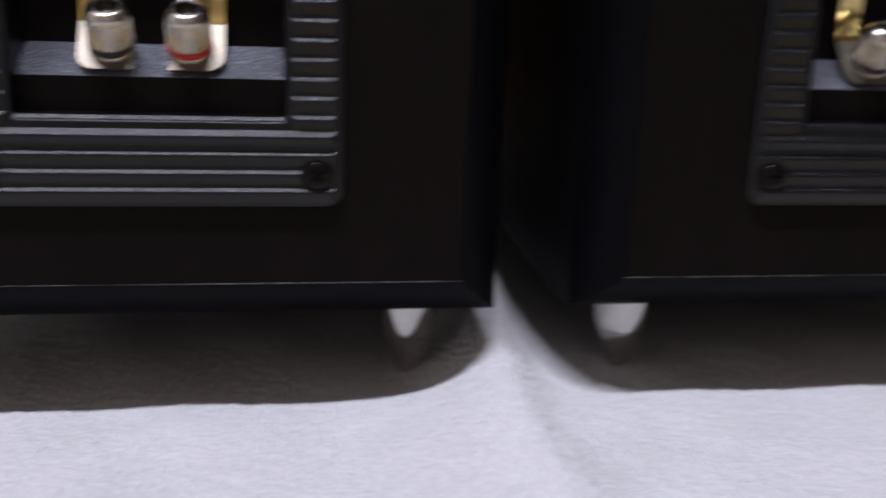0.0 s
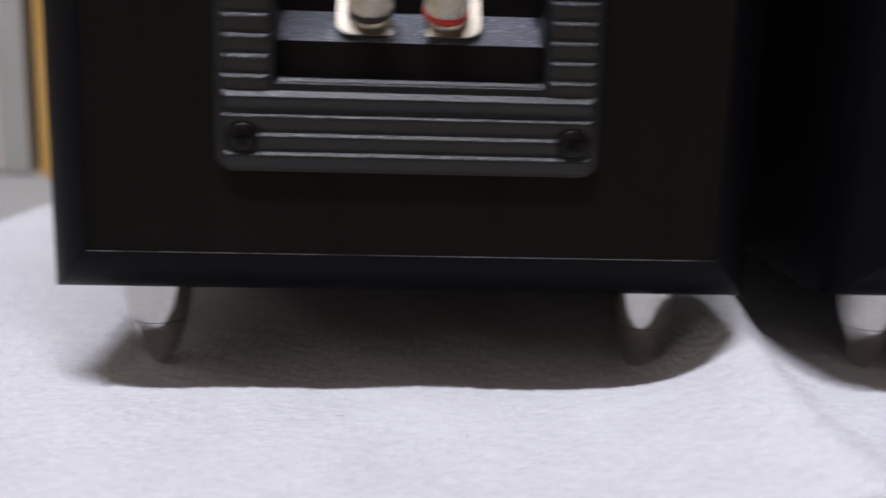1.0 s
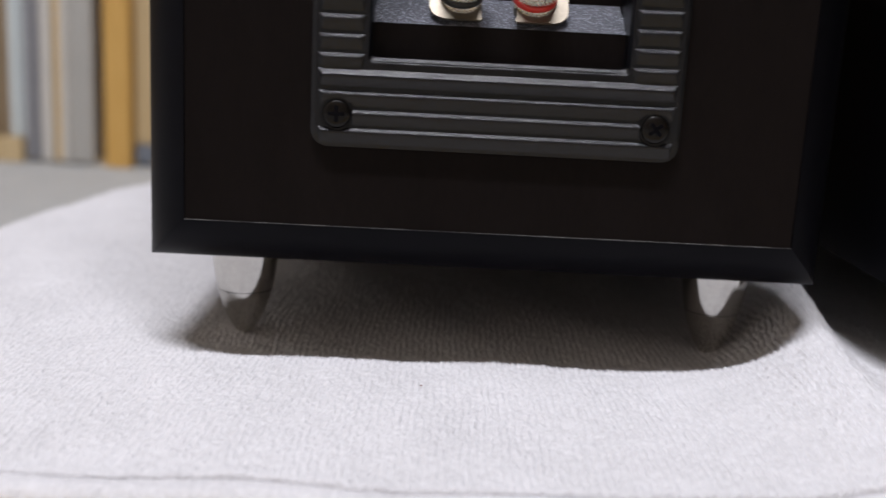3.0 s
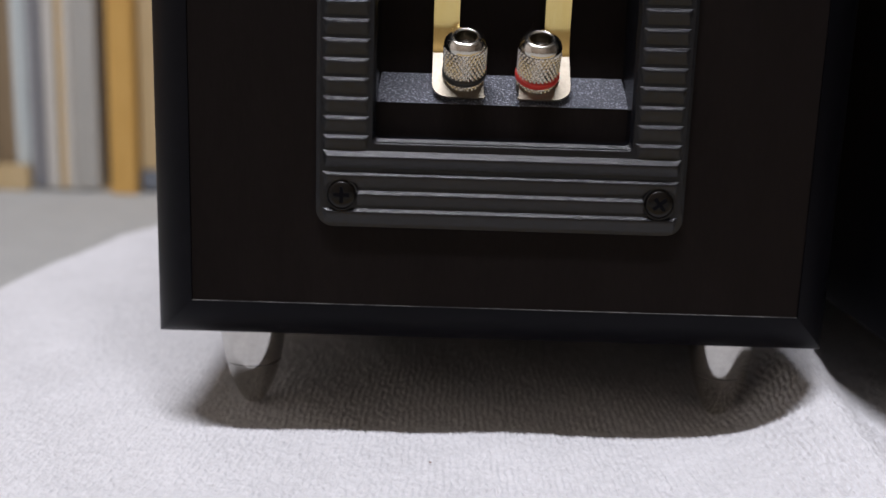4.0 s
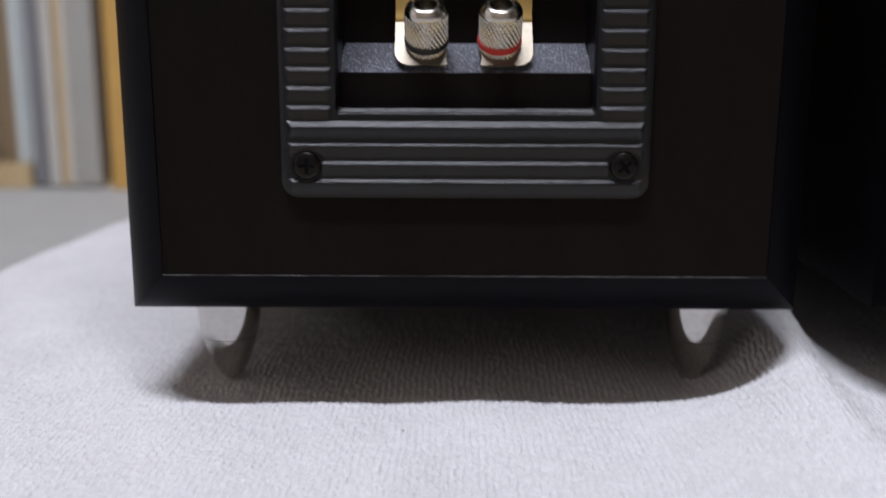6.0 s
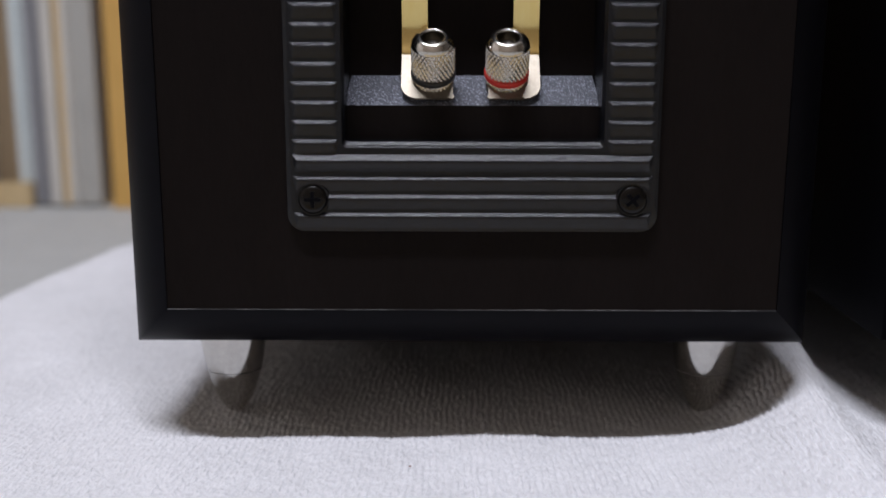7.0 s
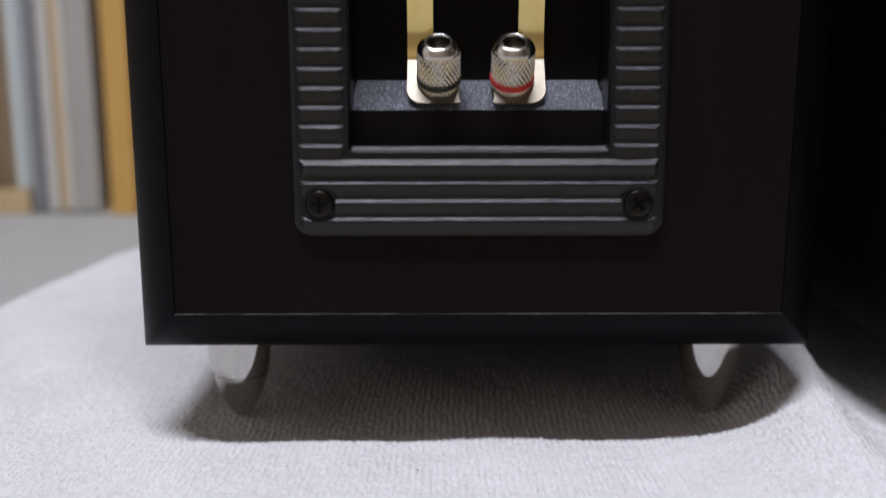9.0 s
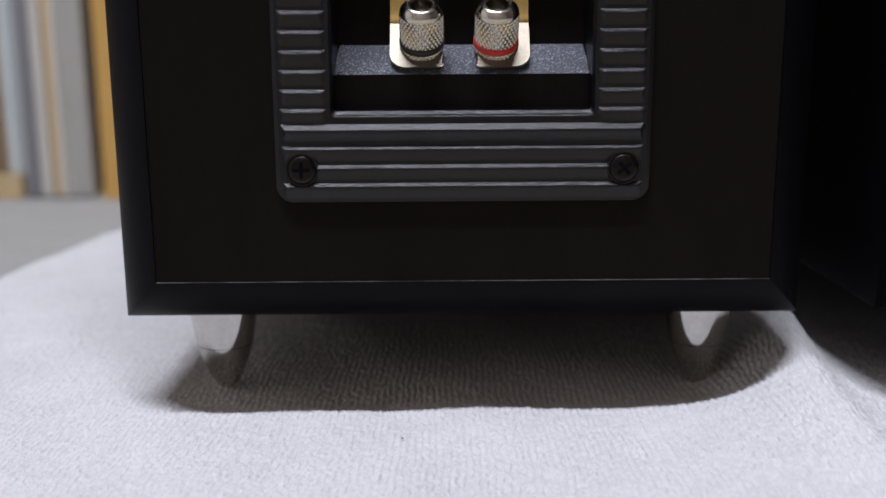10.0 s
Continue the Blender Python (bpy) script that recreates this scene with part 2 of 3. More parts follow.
def towel():
    rng = np.random.default_rng(4)
    xs = np.r_[np.linspace(-19.6, -14, 40)[:-1], np.linspace(-14, 15, 760)[:-1], np.linspace(15, 25, 200)[:-1], np.linspace(25, 34, 40)]
    vs = np.r_[np.linspace(0, 0.66, 16)[:-1], np.linspace(0.66, 0.92, 14)[:-1], np.linspace(0.92, 1.6, 12)[:-1], np.linspace(1.6, 22, 270)[:-1], np.linspace(22, 42.5, 90)] / 42.5
    gx, gv = np.meshgrid(xs, vs)
    front = -7.72 + 0.048 * np.clip(gx - 1, 0, None) ** 1.05 + 0.06 * np.sin(gx * 0.9)
    y = front + gv * (34 - front)
    left = np.interp(y, [-9, 14, 17, 20.3, 23, 26, 28.4, 30, 34], [-19.6, -19.6, -19.35, -18.9, -18.45, -17.9, -17.1, -16.9, -15.0])
    x = gx + (left + 19.6) * np.clip((0 - gx) / 19.6, 0, 1)
    d = y - front
    hump = crest(x, y)
    slow = 0.05 * np.sin(x * 0.55 + 1.0) * np.sin(y * 0.41 + 0.4) + 0.03 * np.sin(x * 1.3 + y * 0.7)
    # terry rows that run away from the camera, wandering a little
    wander = x + 0.05 * np.sin(y * 0.8 + x * 0.3) + 0.015 * np.sin(y * 3.1 + x)
    row = wander / 0.175
    saw = np.abs(np.sin(np.pi * row)) ** 0.7 * (0.75 + 0.35 * lumps(x, y, 0.45, rng))
    tuft = rng.normal(size=x.shape)
    tuft = (tuft + np.roll(tuft, 1, 0) + 0.7 * np.roll(tuft, 1, 1) + 0.7 * np.roll(tuft, -1, 1)) / 1.7
    strength = np.clip(0.75 + 0.045 * np.minimum(x, 9) - 0.1 * np.clip(x - 20, 0, 5) + 1.0 * np.exp(-(((x - ridge_line(y) + 0.5) / 1.3) ** 2)) * np.clip(1.2 - 0.1 * y, 0.2, 1), 0.35, 2.2)
    fluff = 0.014 * lumps(x, y, 0.62, rng) + 0.012 * lumps(x, y, 0.27, rng)
    pile = strength * 0.043 * saw + (0.0080 + 0.0045 * strength) * tuft + fluff
    off = x - ridge_line(y)
    flank = np.exp(-(((off + 0.75) / 0.75) ** 4)) * np.clip((6 - y) / 4, 0, 1) * np.clip((y + 8) / 2, 0, 1)
    pile = pile * (1 - 0.75 * flank) + flank * 0.085 * (0.55 - np.abs(np.sin(np.pi * (off + 0.04 * np.sin(y * 1.7) + 0.02 * np.sin(y * 9.0 + x)) / 0.145))) + flank * 0.018 * tuft
    seam = 0.78 + 0.025 * np.sin(x * 0.7) + 0.012 * lumps(x, y, 0.8, rng)
    step = np.clip((d - seam + 0.02) / 0.04, 0, 1)
    hem = -0.15 * np.exp(-(((d - seam) / 0.032) ** 2)) - 0.055 * (1 - step) + 0.05 * np.exp(-(((d - 0.42) / 0.24) ** 2))
    hem = hem + 0.02 * np.exp(-(((d - seam - 0.18) / 0.2) ** 2)) * step
    border = d < seam
    braid = np.sin(x * 17 + 5 * d) * np.exp(-(((d - 0.12) / 0.13) ** 2))
    pile = np.where(border, 0.006 * tuft + 0.3 * fluff + 0.016 * braid, pile)
    roll = np.where(d < 0.34, -0.24 + 0.24 * np.sqrt(np.clip(1 - (1 - d / 0.34) ** 2, 0, 1)), 0)
    side = np.clip((x - left) / 0.35, 0, 1)
    z = -0.05 + slow * np.clip(d, 0, 1) + pile + hem + roll + hump - 0.25 * (1 - np.sqrt(np.clip(1 - (1 - side) ** 2, 0, 1)))
    ny, nx = x.shape
    # the rolled front edge turns under and runs back
    under = [(2.5, -0.05), (0.40, -0.06), (0.20, -0.055), (0.09, -0.042), (0.025, -0.022)]
    vx = np.concatenate([x[:1]] * len(under) + [x]).ravel()
    vy = np.concatenate([y[:1] + back for back, _ in under] + [y]).ravel()
    vz = np.concatenate([np.maximum(z[:1] + drop, -0.50) for _, drop in under] + [z]).ravel()
    ny += len(under)
    idx = np.arange(ny * nx).reshape(ny, nx)
    quads = np.stack([idx[:-1, :-1], idx[:-1, 1:], idx[1:, 1:], idx[1:, :-1]], -1).reshape(-1, 4)
    me = bpy.data.meshes.new("towel")
    me.from_pydata((np.stack([vx, vy, vz], -1) * CM).tolist(), [], quads.tolist())
    me.materials.append(M_TOWEL)
    me.polygons.foreach_set("use_smooth", [True] * len(me.polygons))
    me.update()
    ob = new("towel", me)
    return tagged(ob, "pale grey terry towel with hemmed edge spread on the oak stand", "towel")


towel()


# ---- loudspeaker ----
W, BOT, TOP, BACK, CH = 9.0, 2.55, 36.0, 28.0, 1.36  # half width, underside, top, depth, chamfer depth
INX, INB, INT = 7.80, 3.77, 34.8


def cabinet_body(parent):
    """Box whose rear edge is rounded off all round, with mitred corners, open where the back panel sits."""
    rings = [(-0.012, 0.30), (0.0, 0.0)]
    for k in range(1, 9):
        t = k / 8
        u = 0.55 * t + 0.45 * math.sin(math.pi / 2 * t)
        v = 0.55 * t + 0.45 * (1 - math.cos(math.pi / 2 * t))
        rings.append((u, CH * v))
    rings += [(1.0, CH + 0.03), (1.0, BACK - 0.3), (0.95, BACK)]
    verts, faces = [], []
    for u, y in rings:
        x, z0, z1 = INX + (W - INX) * u, INB + (BOT - INB) * u, INT + (TOP - INT) * u
        verts += [(-x, y, z0), (x, y, z0), (x, y, z1), (-x, y, z1)]
    for r in range(len(rings) - 1):
        for k in range(4):
            j = (k + 1) % 4
            faces.append((4 * r + k, 4 * r + 4 + k, 4 * r + 4 + j, 4 * r + j))
    n = 4 * len(rings)
    faces.append((n - 1, n - 2, n - 3, n - 4))
    ob = link("cabinet_body", verts, faces, M_CHAMFER, parent)
    me = ob.data
    me.polygons.foreach_set("use_smooth", [True] * len(me.polygons))
    for e in me.edges:  # keep the four mitres and the inner rim crisp
        i, j = sorted(e.vertices)
        e.use_edge_sharp = j - i == 4 or j < 8
    return ob


def back_panel(parent):
    """Flat board with a rectangular opening for the cup of the terminal plate."""
    a, b = 0.012, 3.9
    out = [(-INX + a, INB + a), (INX - a, INB + a), (INX - a, INT - a), (-INX + a, INT - a)]
    hole = [(-b, 7.2), (b, 7.2), (b, 17.4), (-b, 17.4)]
    verts = [(x, 0.035, z) for x, z in out] + [(x, 0.035, z) for x, z in hole] + [(x, 0.6, z) for x, z in hole] + [(x, 0.6, z) for x, z in out]
    faces = [(r * 4 + k, r * 4 + (k + 1) % 4, (r * 4 + 4 + (k + 1) % 4) % 16, (r * 4 + 4 + k) % 16) for r in range(4) for k in range(4)]
    return link("back_panel", verts, faces, M_PANEL, parent, "flat black vinyl back panel")


def ridge_mesh(x0, x1, name="ridge", slope=0.10, proud=0.105):
    """A louvre: sloped upper face, long lower face, mitred ends. Its upper back edge lies at z = 0."""
    e, low = 0.16, -0.415 - (slope - 0.10) * 0.6
    verts = [(x0, 0, 0), (x1, 0, 0), (x1 - e, -proud, -slope), (x0 + e, -proud, -slope), (x1 - e, -proud + 0.006, -slope - 0.05), (x0 + e, -proud + 0.006, -slope - 0.05), (x1 - 0.10, 0, low), (x0 + 0.10, 0, low)]
    faces = [(0, 3, 2, 1), (3, 5, 4, 2), (5, 7, 6, 4), (0, 7, 5, 3), (1, 2, 4, 6), (0, 1, 6, 7)]
    bm = bmesh.new()
    vs = [bm.verts.new((x * CM, y * CM, z * CM)) for x, y, z in verts]
    for face in faces:
        bm.faces.new([vs[k] for k in face])
    bmesh.ops.recalc_face_normals(bm, faces=bm.faces[:])
    bmesh.ops.bevel(bm, geom=bm.edges[:], offset=0.018 * CM, segments=1, affect="EDGES")
    me = bpy.data.meshes.new(name)
    bm.to_mesh(me)
    bm.free()
    me.materials.append(M_PLASTIC)
    return me


PX, PB, PT = 4.62, 5.84, 18.6   # terminal plate: half width, lower and upper edge
CX, CB, CT = 3.23, 7.95, 16.6   # cup opening
LEDGE_F, LEDGE_B = (0.55, 8.94), (1.52, 9.645)
PLATE_Y = -0.04


def rounded(x, z0, z1, r, steps=6):
    pts = []
    for cx, cz, a0 in ((x - r, z0 + r, -90), (x - r, z1 - r, 0), (-x + r, z1 - r, 90), (-x + r, z0 + r, 180)):
        for k in range(steps + 1):
            a = radians(a0 + 90 * k / steps)
            pts.append((cx + r * math.cos(a), cz + r * math.sin(a)))
    return pts


def terminal_plate(parent):
    """Moulded plate with a rounded outline, a bevelled rim and the opening of the cup."""
    out, rim, hole, inn = rounded(PX, PB, PT, 0.42), rounded(PX - 0.10, PB + 0.34, PT - 0.34, 0.34), rounded(CX, CB, CT, 0.12), rounded(CX - 0.07, CB + 0.13, CT - 0.1, 0.1)
    n = len(out)
    verts = [(x, 0.03, z) for x, z in out] + [(x, -0.07, z) for x, z in out] + [(x, -0.13, z) for x, z in rim] + [(x, -0.13, z) for x, z in hole] + [(x, 0.0, z) for x, z in inn] + [(x, 2.6, z) for x, z in inn]
    faces = []
    for ring in range(5):
        for k in range(n):
            j = (k + 1) % n
            faces.append((ring * n + k, ring * n + j, (ring + 1) * n + j, (ring + 1) * n + k))
    return link("terminal_plate", verts, faces, M_PLASTIC, parent, "black moulded terminal plate with ribbed frame")


def cup(parent):
    """Recess behind the plate: front riser, sloped ledge, back wall."""
    x = CX - 0.02
    (yf, zf), (yb, zb) = LEDGE_F, LEDGE_B
    front = [(-x, yf, CB - 0.2), (x, yf, CB - 0.2), (x, yf, zf), (-x, yf, zf)]
    link("cup_riser", front, [(0, 1, 2, 3)], M_PANEL, parent)
    e = 0.10
    ledge = [(-x, yf, zf), (x, yf, zf), (x - e, yb, zb), (-x + e, yb, zb), (-x, yf + 0.2, zf - 0.25), (x, yf + 0.2, zf - 0.25), (x, yb + 0.3, zb - 0.3), (-x, yb + 0.3, zb - 0.3)]
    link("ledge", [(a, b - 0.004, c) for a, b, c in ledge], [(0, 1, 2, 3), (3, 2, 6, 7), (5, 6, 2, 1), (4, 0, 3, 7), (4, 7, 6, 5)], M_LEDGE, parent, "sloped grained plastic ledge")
    link("cup_back", [(-x, yb + 0.05, zb - 0.2), (x, yb + 0.05, zb - 0.2), (x, yb + 0.5, CT + 0.3), (-x, yb + 0.5, CT + 0.3), (-x, yb + 0.3, zb - 0.2), (x, yb + 0.3, zb - 0.2), (x, yb + 0.7, CT + 0.3), (-x, yb + 0.7, CT + 0.3)],
         [(0, 1, 2, 3), (7, 6, 5, 4), (0, 4, 5, 1), (3, 2, 6, 7), (0, 3, 7, 4), (1, 5, 6, 2)], M_PANEL, parent)


def screw_parts(parent, x, z):
    """Pan-head screw with a cross recess."""
    bm = bmesh.new()
    verts, faces = lathe([(0.345, 0), (0.345, 0.03), (0.315, 0.065), (0.21, 0.095), (0.001, 0.10)], 28)
    vs = [bm.verts.new((a * CM, b * CM, c * CM)) for a, b, c in verts]
    for face in faces:
        bm.faces.new([vs[k] for k in face])
    me = bpy.data.meshes.new("screw")
    bm.to_mesh(me)
    bm.free()
    me.materials.append(M_SCREW)
    ob = new("screw", me)
    ob.parent = parent
    ob.matrix_local = pose(x * CM, -0.20 * CM, z * CM, 90, 0, 0)
    me.polygons.foreach_set("use_smooth", [True] * len(me.polygons))
    tagged(ob, "black cross-head screw")
    for turn in (20 + x * 5, 110 + x * 5):
        slot = box("slot", -0.20, 0.20, -0.045, 0.045, 0.080, 0.108, M_PLASTIC, None, bevel=0.0)
        slot.data.materials[0] = M_CHAMFER
        slot.parent = ob
        slot.matrix_local = pose(0, 0, 0, 0, 0, turn)
    verts, faces = lathe([(0.43, 0.0), (0.41, 0.06), (0.37, 0.06), (0.365, -0.08)], 28)
    seat = link("screw_seat", verts, faces, M_PLASTIC, parent, smooth=False)
    seat.matrix_local = pose(x * CM, -0.14 * CM, z * CM, 90, 0, 0)


def knurl(radius, h0, h1, around=30, depth=0.055, fine=8):
    """A sleeve with a raised diamond knurl."""
    cell = 2 * math.pi * radius / around * 1.7
    na, nh = around * fine, max(2, int((h1 - h0) / cell * fine))
    verts, faces = [], []
    for i in range(nh + 1):
        h = h0 + (h1 - h0) * i / nh
        for k in range(na):
            u, v = k / fine, (h - h0) / cell
            a, b = abs(((u + v) % 1) - 0.5) * 2, abs(((u - v) % 1) - 0.5) * 2
            r = radius - depth * max(a, b) ** 1.3
            if i in (0, nh):
                r = radius - depth
            t = 2 * math.pi * k / na
            verts.append((r * math.cos(t), r * math.sin(t), h))
    for i in range(nh):
        for k in range(na):
            j = (k + 1) % na
            faces.append((i * na + k, i * na + j, (i + 1) * na + j, (i + 1) * na + k))
    return verts, faces


N_AXIS = 36.0  # lean of the posts towards the viewer, degrees


def binding_post(parent, x, ring_material, colour):
    y, z = 1.17, 9.345
    at = pose(x * CM, y * CM, z * CM, N_AXIS, 0, 0) @ Matrix.Diagonal((0.95, 0.95, 0.95, 1.0))
    collar = link("binding_post", *lathe([(0.0, -0.05), (0.54, -0.05), (0.54, 0.24), (0.50, 0.26), (0.0, 0.26)]), M_BRASSY, parent, "nickel screw post with knurled cap and %s ring" % colour, True, at)
    link("lower_knurl", *knurl(0.57, 0.26, 0.45), M_NICKEL, collar, smooth=False)
    link("colour_ring", *lathe([(0.44, 0.44), (0.582, 0.44), (0.596, 0.455), (0.596, 0.585), (0.582, 0.60), (0.44, 0.60)]), ring_material, collar, "%s enamel ring" % colour, True)
    link("knurled_sleeve", *knurl(0.588, 0.60, 1.42), M_NICKEL, collar, smooth=False)
    link("cap", *lathe([(0.53, 1.40), (0.572, 1.42), (0.568, 1.45), (0.55, 1.505), (0.52, 1.56), (0.478, 1.61), (0.43, 1.648), (0.38, 1.675), (0.335, 1.685), (0.31, 1.68), (0.295, 1.665), (0.288, 1.62), (0.288, 1.20)]), M_NICKEL, collar, "polished domed cap with socket hole", True)
    # added liner whose dark colour paints the shade of the hole
    link("socket", *lathe([(0.288, 1.625), (0.282, 1.59), (0.278, 1.38), (0.0, 1.38)], 40), M_SOCKET, collar, "dark socket inside the cap", True)
    link("socket_pin", *lathe([(0.22, 1.38), (0.22, 1.43), (0.19, 1.45), (0.06, 1.44), (0.0, 1.43)], 24), M_NICKEL, collar, smooth=True)


def jumper(parent, side):
    """Flat gold jumper that comes down the cup and ends in a foot under the post. side: -1 or 1."""
    t, off = 0.07, -0.045 * (1 + side)
    xo, xi = 1.80 * side + off, 1.14 * side + off
    zs = np.r_[np.linspace(16.2, 13.4, 8), np.linspace(13.2, 10.18, 26)]
    ys = np.interp(zs, [10.18, 10.3, 10.5, 10.8, 11.2, 11.7, 12.3, 13.0, 16.2], [1.36, 1.43, 1.47, 1.475, 1.44, 1.36, 1.27, 1.24, 1.45])
    ys[1:-1] = (ys[:-2] + ys[1:-1] * 2 + ys[2:]) / 4
    path = [(float(y), float(z)) for y, z in zip(ys, zs)]
    verts, faces = [], []
    for y, z in path:
        verts += [(xo, y, z), (xi, y, z), (xi, y + t, z - 0.02), (xo, y + t, z - 0.02)]
    for k in range(len(path) - 1):
        for i in range(4):
            j = (i + 1) % 4
            faces.append((4 * k + i, 4 * k + j, 4 * k + 4 + j, 4 * k + 4 + i))
    faces.append((0, 1, 2, 3))
    strip = link("jumper_strip", verts, faces, M_GOLD, parent, "gold-plated flat jumper strip", True)
    for e in strip.data.edges:  # keep the long edges crisp
        e.use_edge_sharp = abs(e.vertices[0] - e.vertices[1]) == 4
    # sloped end with a rounded outer corner; s runs up its slope
    long, r = 1.365, 0.42
    pts = [(1.80, long)]
    for k in range(9):
        a = radians(90 * k / 8)
        pts.append((1.80 - r + r * math.cos(a), r - r * math.sin(a)))
    pts += [(0.50, 0.0), (0.45, 0.05), (0.49, 0.11), (0.49, 0.62), (1.14, 0.70), (1.14, long)]
    dy, dz = 0.86 / long, 1.06 / long
    foot = []
    for lift in (0.0, 0.07):
        for px, ps in pts:
            foot.append((px * side + off, 0.50 + ps * dy + lift * dz, 9.12 + ps * dz - lift * dy))
    m = len(pts)
    link("bent_end", foot, [tuple(range(m)), tuple(range(2 * m - 1, m - 1, -1))] + [(k, (k + 1) % m, m + (k + 1) % m, m + k) for k in range(m)], M_BRASSY, strip, "bright bent end under the post")


def foot_radius(h):
    return 0.95 * (1 - (1 - (h + 0.12) / 2.92) ** 2) ** 0.625


def foot_profile():
    """Bullet shape: a blunt tip that swells smoothly to the full width under the cabinet."""
    hs = np.r_[0.05, np.linspace(0.085, 2.56, 40)]
    return [(0.0, 0.0), (0.15, 0.004), (0.205, 0.02)] + [(float(foot_radius(h)), float(h)) for h in hs] + [(0.0, 2.56)]


def loudspeaker():
    root = empty("loudspeaker")
    tagged(root, "black loudspeaker seen from behind on polished bullet-shaped feet", "loudspeaker", "pair of loudspeakers")
    cabinet_body(root)
    back_panel(root)
    box("worn_lip", -INX + 0.01, INX - 0.01, 0.014, 0.034, INB - 0.010, INB + 0.014, M_WORN, root, "rubbed pale edge under the back panel", bevel=0.0)
    plate = terminal_plate(root)
    cup(plate)
    side_l, side_r, full, short = ridge_mesh(-4.50, -3.27), ridge_mesh(3.27, 4.50), ridge_mesh(-4.49, 4.49), ridge_mesh(-3.72, 3.72)
    wide = ridge_mesh(-4.49, 4.49, slope=0.165, proud=0.135)

    def ridge(me, z):
        ob = new("ridge", me)
        ob.parent = plate
        ob.location = (0, PLATE_Y * CM - 0.09 * CM, z * CM)

    ridge(wide, 7.79)
    ridge(full, 7.255)
    ridge(full, 6.337)
    ridge(short, 6.79)
    for k in range(22):
        ridge(side_l, 8.165 + 0.4685 * k)
        ridge(side_r, 8.165 + 0.4685 * k)
    box("lip", -CX + 0.02, CX - 0.02, -0.16, 0.02, CB - 0.09, CB + 0.05, M_PLASTIC, plate, bevel=0.05)
    screw_parts(plate, -3.965, 6.67)
    screw_parts(plate, 3.965, 6.67)
    binding_post(root, -0.99, M_BLACK_RING, "black")
    binding_post(root, 0.86, M_RED_RING, "red")
    jumper(root, -1)
    jumper(root, 1)
    verts, faces = lathe(foot_profile(), 56)
    seam, r_seam = 1.30, foot_radius(1.30)
    for fx in (-6.76, 6.76):
        for fy in (2.95, 25.0):
            foot = link("foot", verts, faces, M_CHROME, root, "polished chrome bullet-shaped foot", True, pose(fx * CM, fy * CM, 0))
            link("seam_ring", *lathe([(r_seam - 0.02, seam - 0.025), (r_seam + 0.001, seam - 0.012), (r_seam + 0.006, seam + 0.005), (r_seam - 0.01, seam + 0.017)], 56), M_BLACK_RING, foot, "thin dark seam line")
    return root


speaker = loudspeaker()
copy_thing(speaker, pose(20.15 * CM, 0.05 * CM, 0.04 * CM))

# ---- record shelf beyond the towel ----
SHIFT = -1.6
shelf = empty("record_shelf", -45 + SHIFT, 95, -7)
tagged(shelf, "orange varnished pine record shelf standing on the carpet", "shelf")
OX, OY, OZ = 45, -95, 7
for name, x0, x1, y0, y1, z0, z1, m in (
    ("upright", -34.1, -31.5, 80.5, 115, -7, 40, M_ORANGE),
    ("upright", -92, -90, 80.5, 115, -7, 40, M_ORANGE),
    ("upright", 8, 10, 80.5, 115, -7, 40, M_ORANGE),
    ("bottom_board", -90, -34.1, 82.6, 114, -7, -6.7, M_TAN),
    ("plinth", -60, -42.9, 81.0, 82.4, -7, -4.4, M_TAN),
    ("bottom_board", -31.5, 8, 83, 114, -7, -6.7, M_TAN),
    ("top_board", -92, 10, 80.5, 115, 40, 42, M_ORANGE),
    ("back_board", -90, 8, 114, 115, -6.2, 40, M_TAN),
):
    box(name, x0 + OX, x1 + OX, y0 + OY, y1 + OY, z0 + OZ, z1 + OZ, m, shelf, bevel=0.12)


def sleeve_material(name, colour):
    colour = tuple(min(c * 1.15, 0.75) for c in colour)
    a = tuple(c * 0.82 for c in colour)
    return mottled(name, a, colour, 25, (0.45, 0.6), relief=0.2, depth=0.0003, stretch=(3, 1, 0.6))


PAPER = {
    "dull tan": sleeve_material("dull_tan_card", (0.32, 0.235, 0.145)),
    "tan": sleeve_material("tan_card", (0.50, 0.36, 0.20)),
    "pale blue-grey": sleeve_material("pale_blue_card", (0.60, 0.65, 0.69)),
    "dark grey": sleeve_material("dark_grey_card", (0.25, 0.25, 0.265)),
    "light grey": sleeve_material("light_grey_card", (0.60, 0.575, 0.53)),
    "cream": sleeve_material("cream_card", (0.62, 0.52, 0.38)),
    "orange-tan": sleeve_material("orange_card", (0.66, 0.47, 0.24)),
    "mid grey": sleeve_material("mid_grey_card", (0.47, 0.46, 0.43)),
    # dark brown that stands in for the shade in the gap beside the upright
    "brown": sleeve_material("gap_shade_brown", (0.11, 0.075, 0.045)),
}


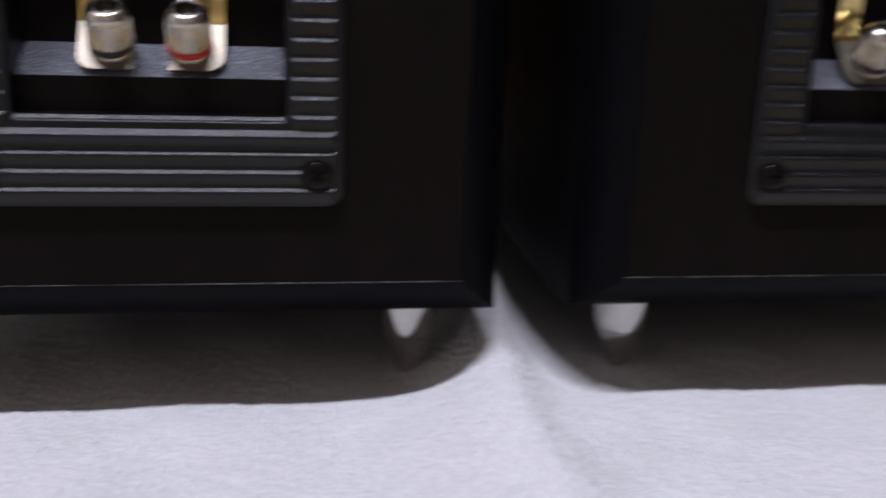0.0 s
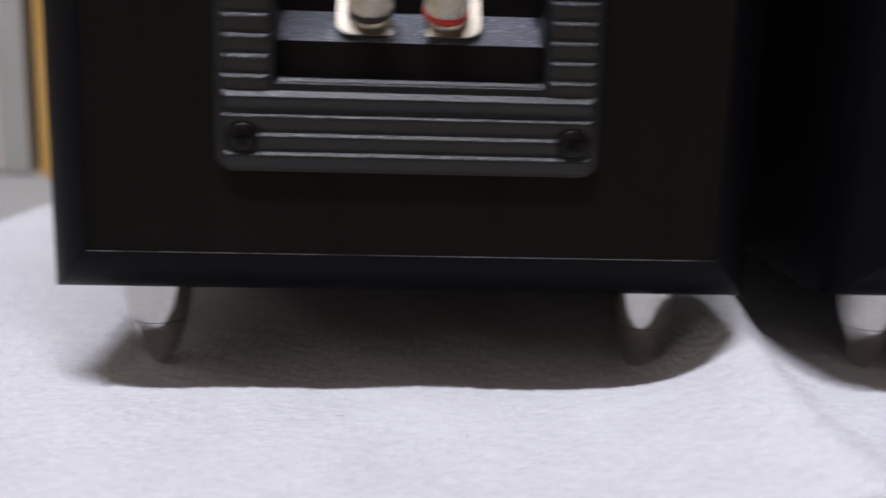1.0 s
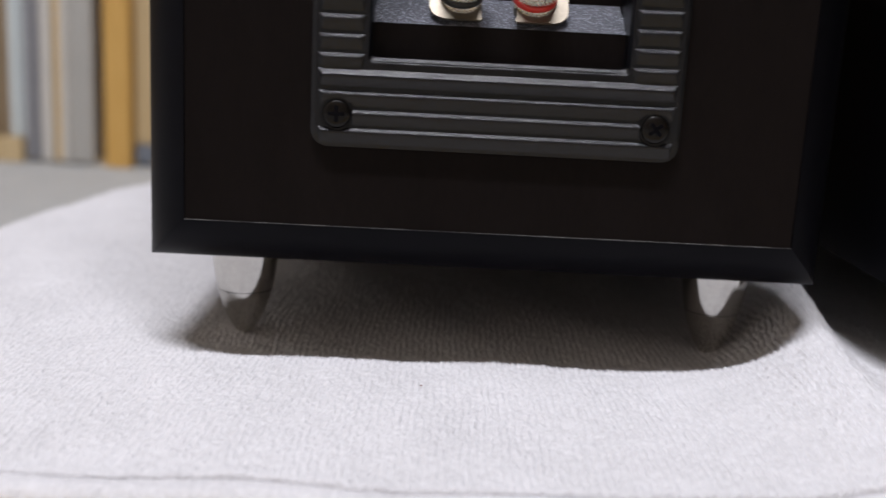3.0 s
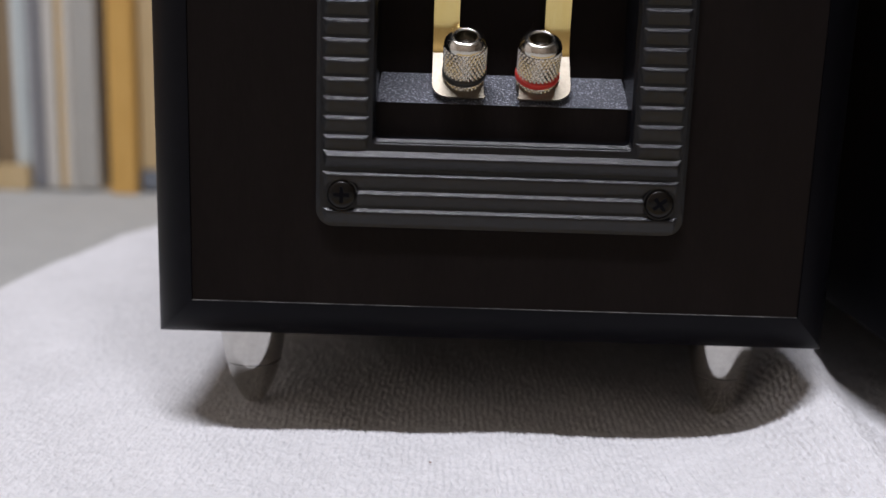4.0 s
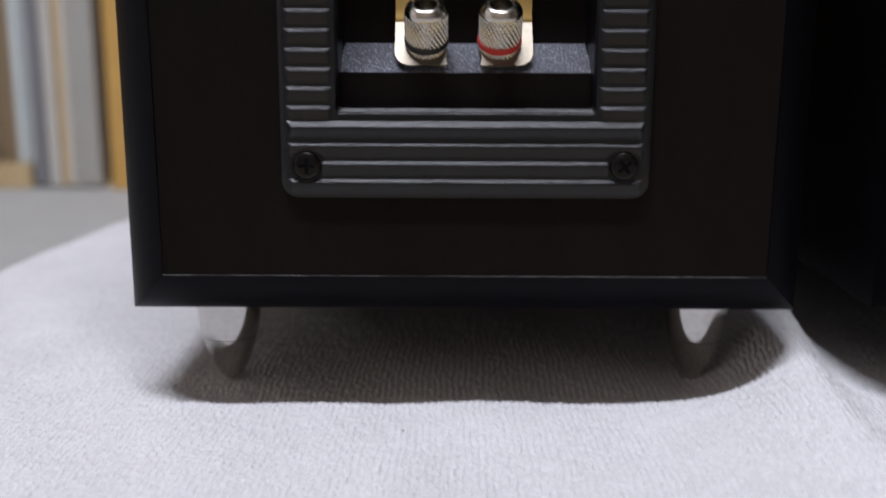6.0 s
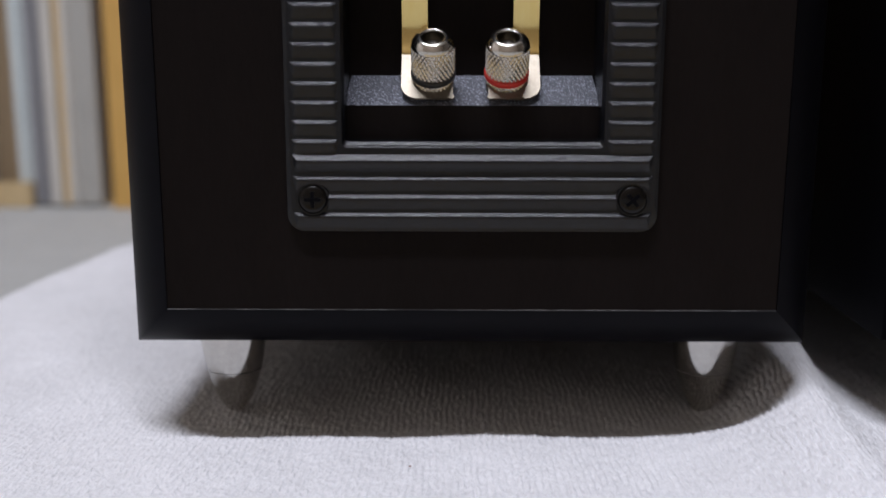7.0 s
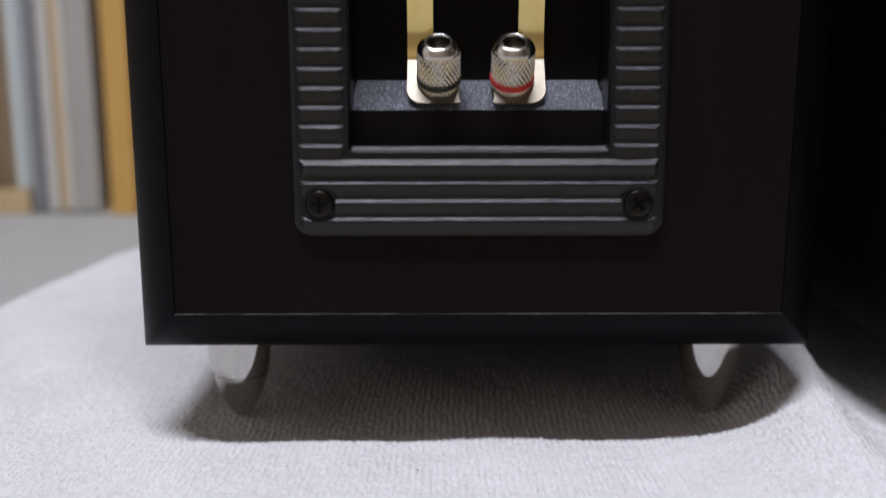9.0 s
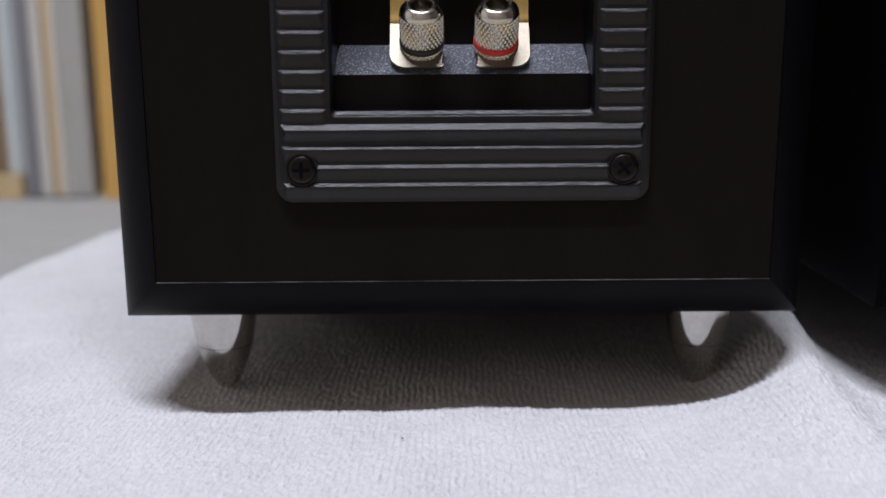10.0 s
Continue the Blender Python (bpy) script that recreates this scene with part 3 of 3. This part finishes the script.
def sleeve(x0, x1, y, colour, height=31.5):
    bm = bmesh.new()
    bmesh.ops.create_cube(bm, size=1.0)
    w = x1 - x0
    for v in bm.verts:
        v.co = Vector((v.co.x * w * CM, (v.co.y + 0.5) * 31.0 * CM, (v.co.z + 0.5) * height * CM))
    bmesh.ops.bevel(bm, geom=bm.edges[:], offset=min(0.08, w * 0.3) * CM, segments=2, affect="EDGES")
    ob = from_bm("record_sleeve", bm, PAPER[colour])
    ob.location = (((x0 + x1) / 2 + SHIFT) * CM, y * CM, -6.69 * CM)
    return tagged(ob, "%s card record sleeve standing upright in the shelf" % colour, "record sleeve", "records in the shelf")


rng = random.Random(3)
for x0, x1, y, colour in (
    # the brown entry is filler for the shaded gap, not seen sleeves
    (-35.6, -34.15, 84.0, "brown"), (-37.7, -35.6, 81.3, "mid grey"), (-38.9, -37.7, 81.2, "light grey"), (-39.65, -38.9, 81.4, "orange-tan"), (-40.85, -39.65, 81.2, "light grey"),
    (-42.8, -40.85, 81.6, "dark grey"), (-44.9, -42.85, 83.0, "pale blue-grey"), (-48.2, -44.95, 85.5, "dull tan"), (-49.6, -48.2, 83.0, "mid grey"),
    (-52.0, -49.6, 83.5, "cream"), (-54.5, -52.0, 83.0, "dark grey"), (-57.5, -54.5, 83.4, "light grey"), (-61.0, -57.5, 83.0, "orange-tan"),
):
    x = x0
    while x < x1 - 0.1:
        w = min(rng.uniform(0.38, 0.62), x1 - x)
        if x1 - x - w < 0.25:
            w = x1 - x
        sleeve(x + 0.01, x + w - 0.01, y + rng.uniform(-0.25, 0.25), colour, 31.3 + rng.uniform(-0.3, 0.3))
        x += w
tagged(box("storage_box", -31.35 + SHIFT, -14.0, 82.0, 110.0, -4.55, 27.0, M_TAN, bevel=0.15), "pale tan plywood storage box standing in the shelf", "box")
tagged(box("low_case", -31.3 + SHIFT, -14.0, 81.7, 112.0, -6.69, -4.56, mottled("blue_grey_vinyl", (0.15, 0.17, 0.20), (0.22, 0.24, 0.28), 30, (0.4, 0.5), relief=0.2, depth=0.0003), bevel=0.2), "flat blue-grey case lying under the plywood box", "case")

# ---- a speck of brown lint on the towel ----
bm = bmesh.new()
bmesh.ops.create_icosphere(bm, subdivisions=2, radius=0.00024)
for v in bm.verts:
    v.co.x *= 1.5 + 0.4 * noise.noise(v.co * 3000)
    v.co.z *= 0.6
lint = from_bm("lint_speck", bm, mottled("brown_lint", (0.16, 0.07, 0.045), (0.26, 0.12, 0.08), 900, (0.8, 0.9), relief=0))
lint.location = (-1.55 * CM, -1.22 * CM, 0.045 * CM)
tagged(lint, "tiny brown lint speck lying on the towel", "lint")
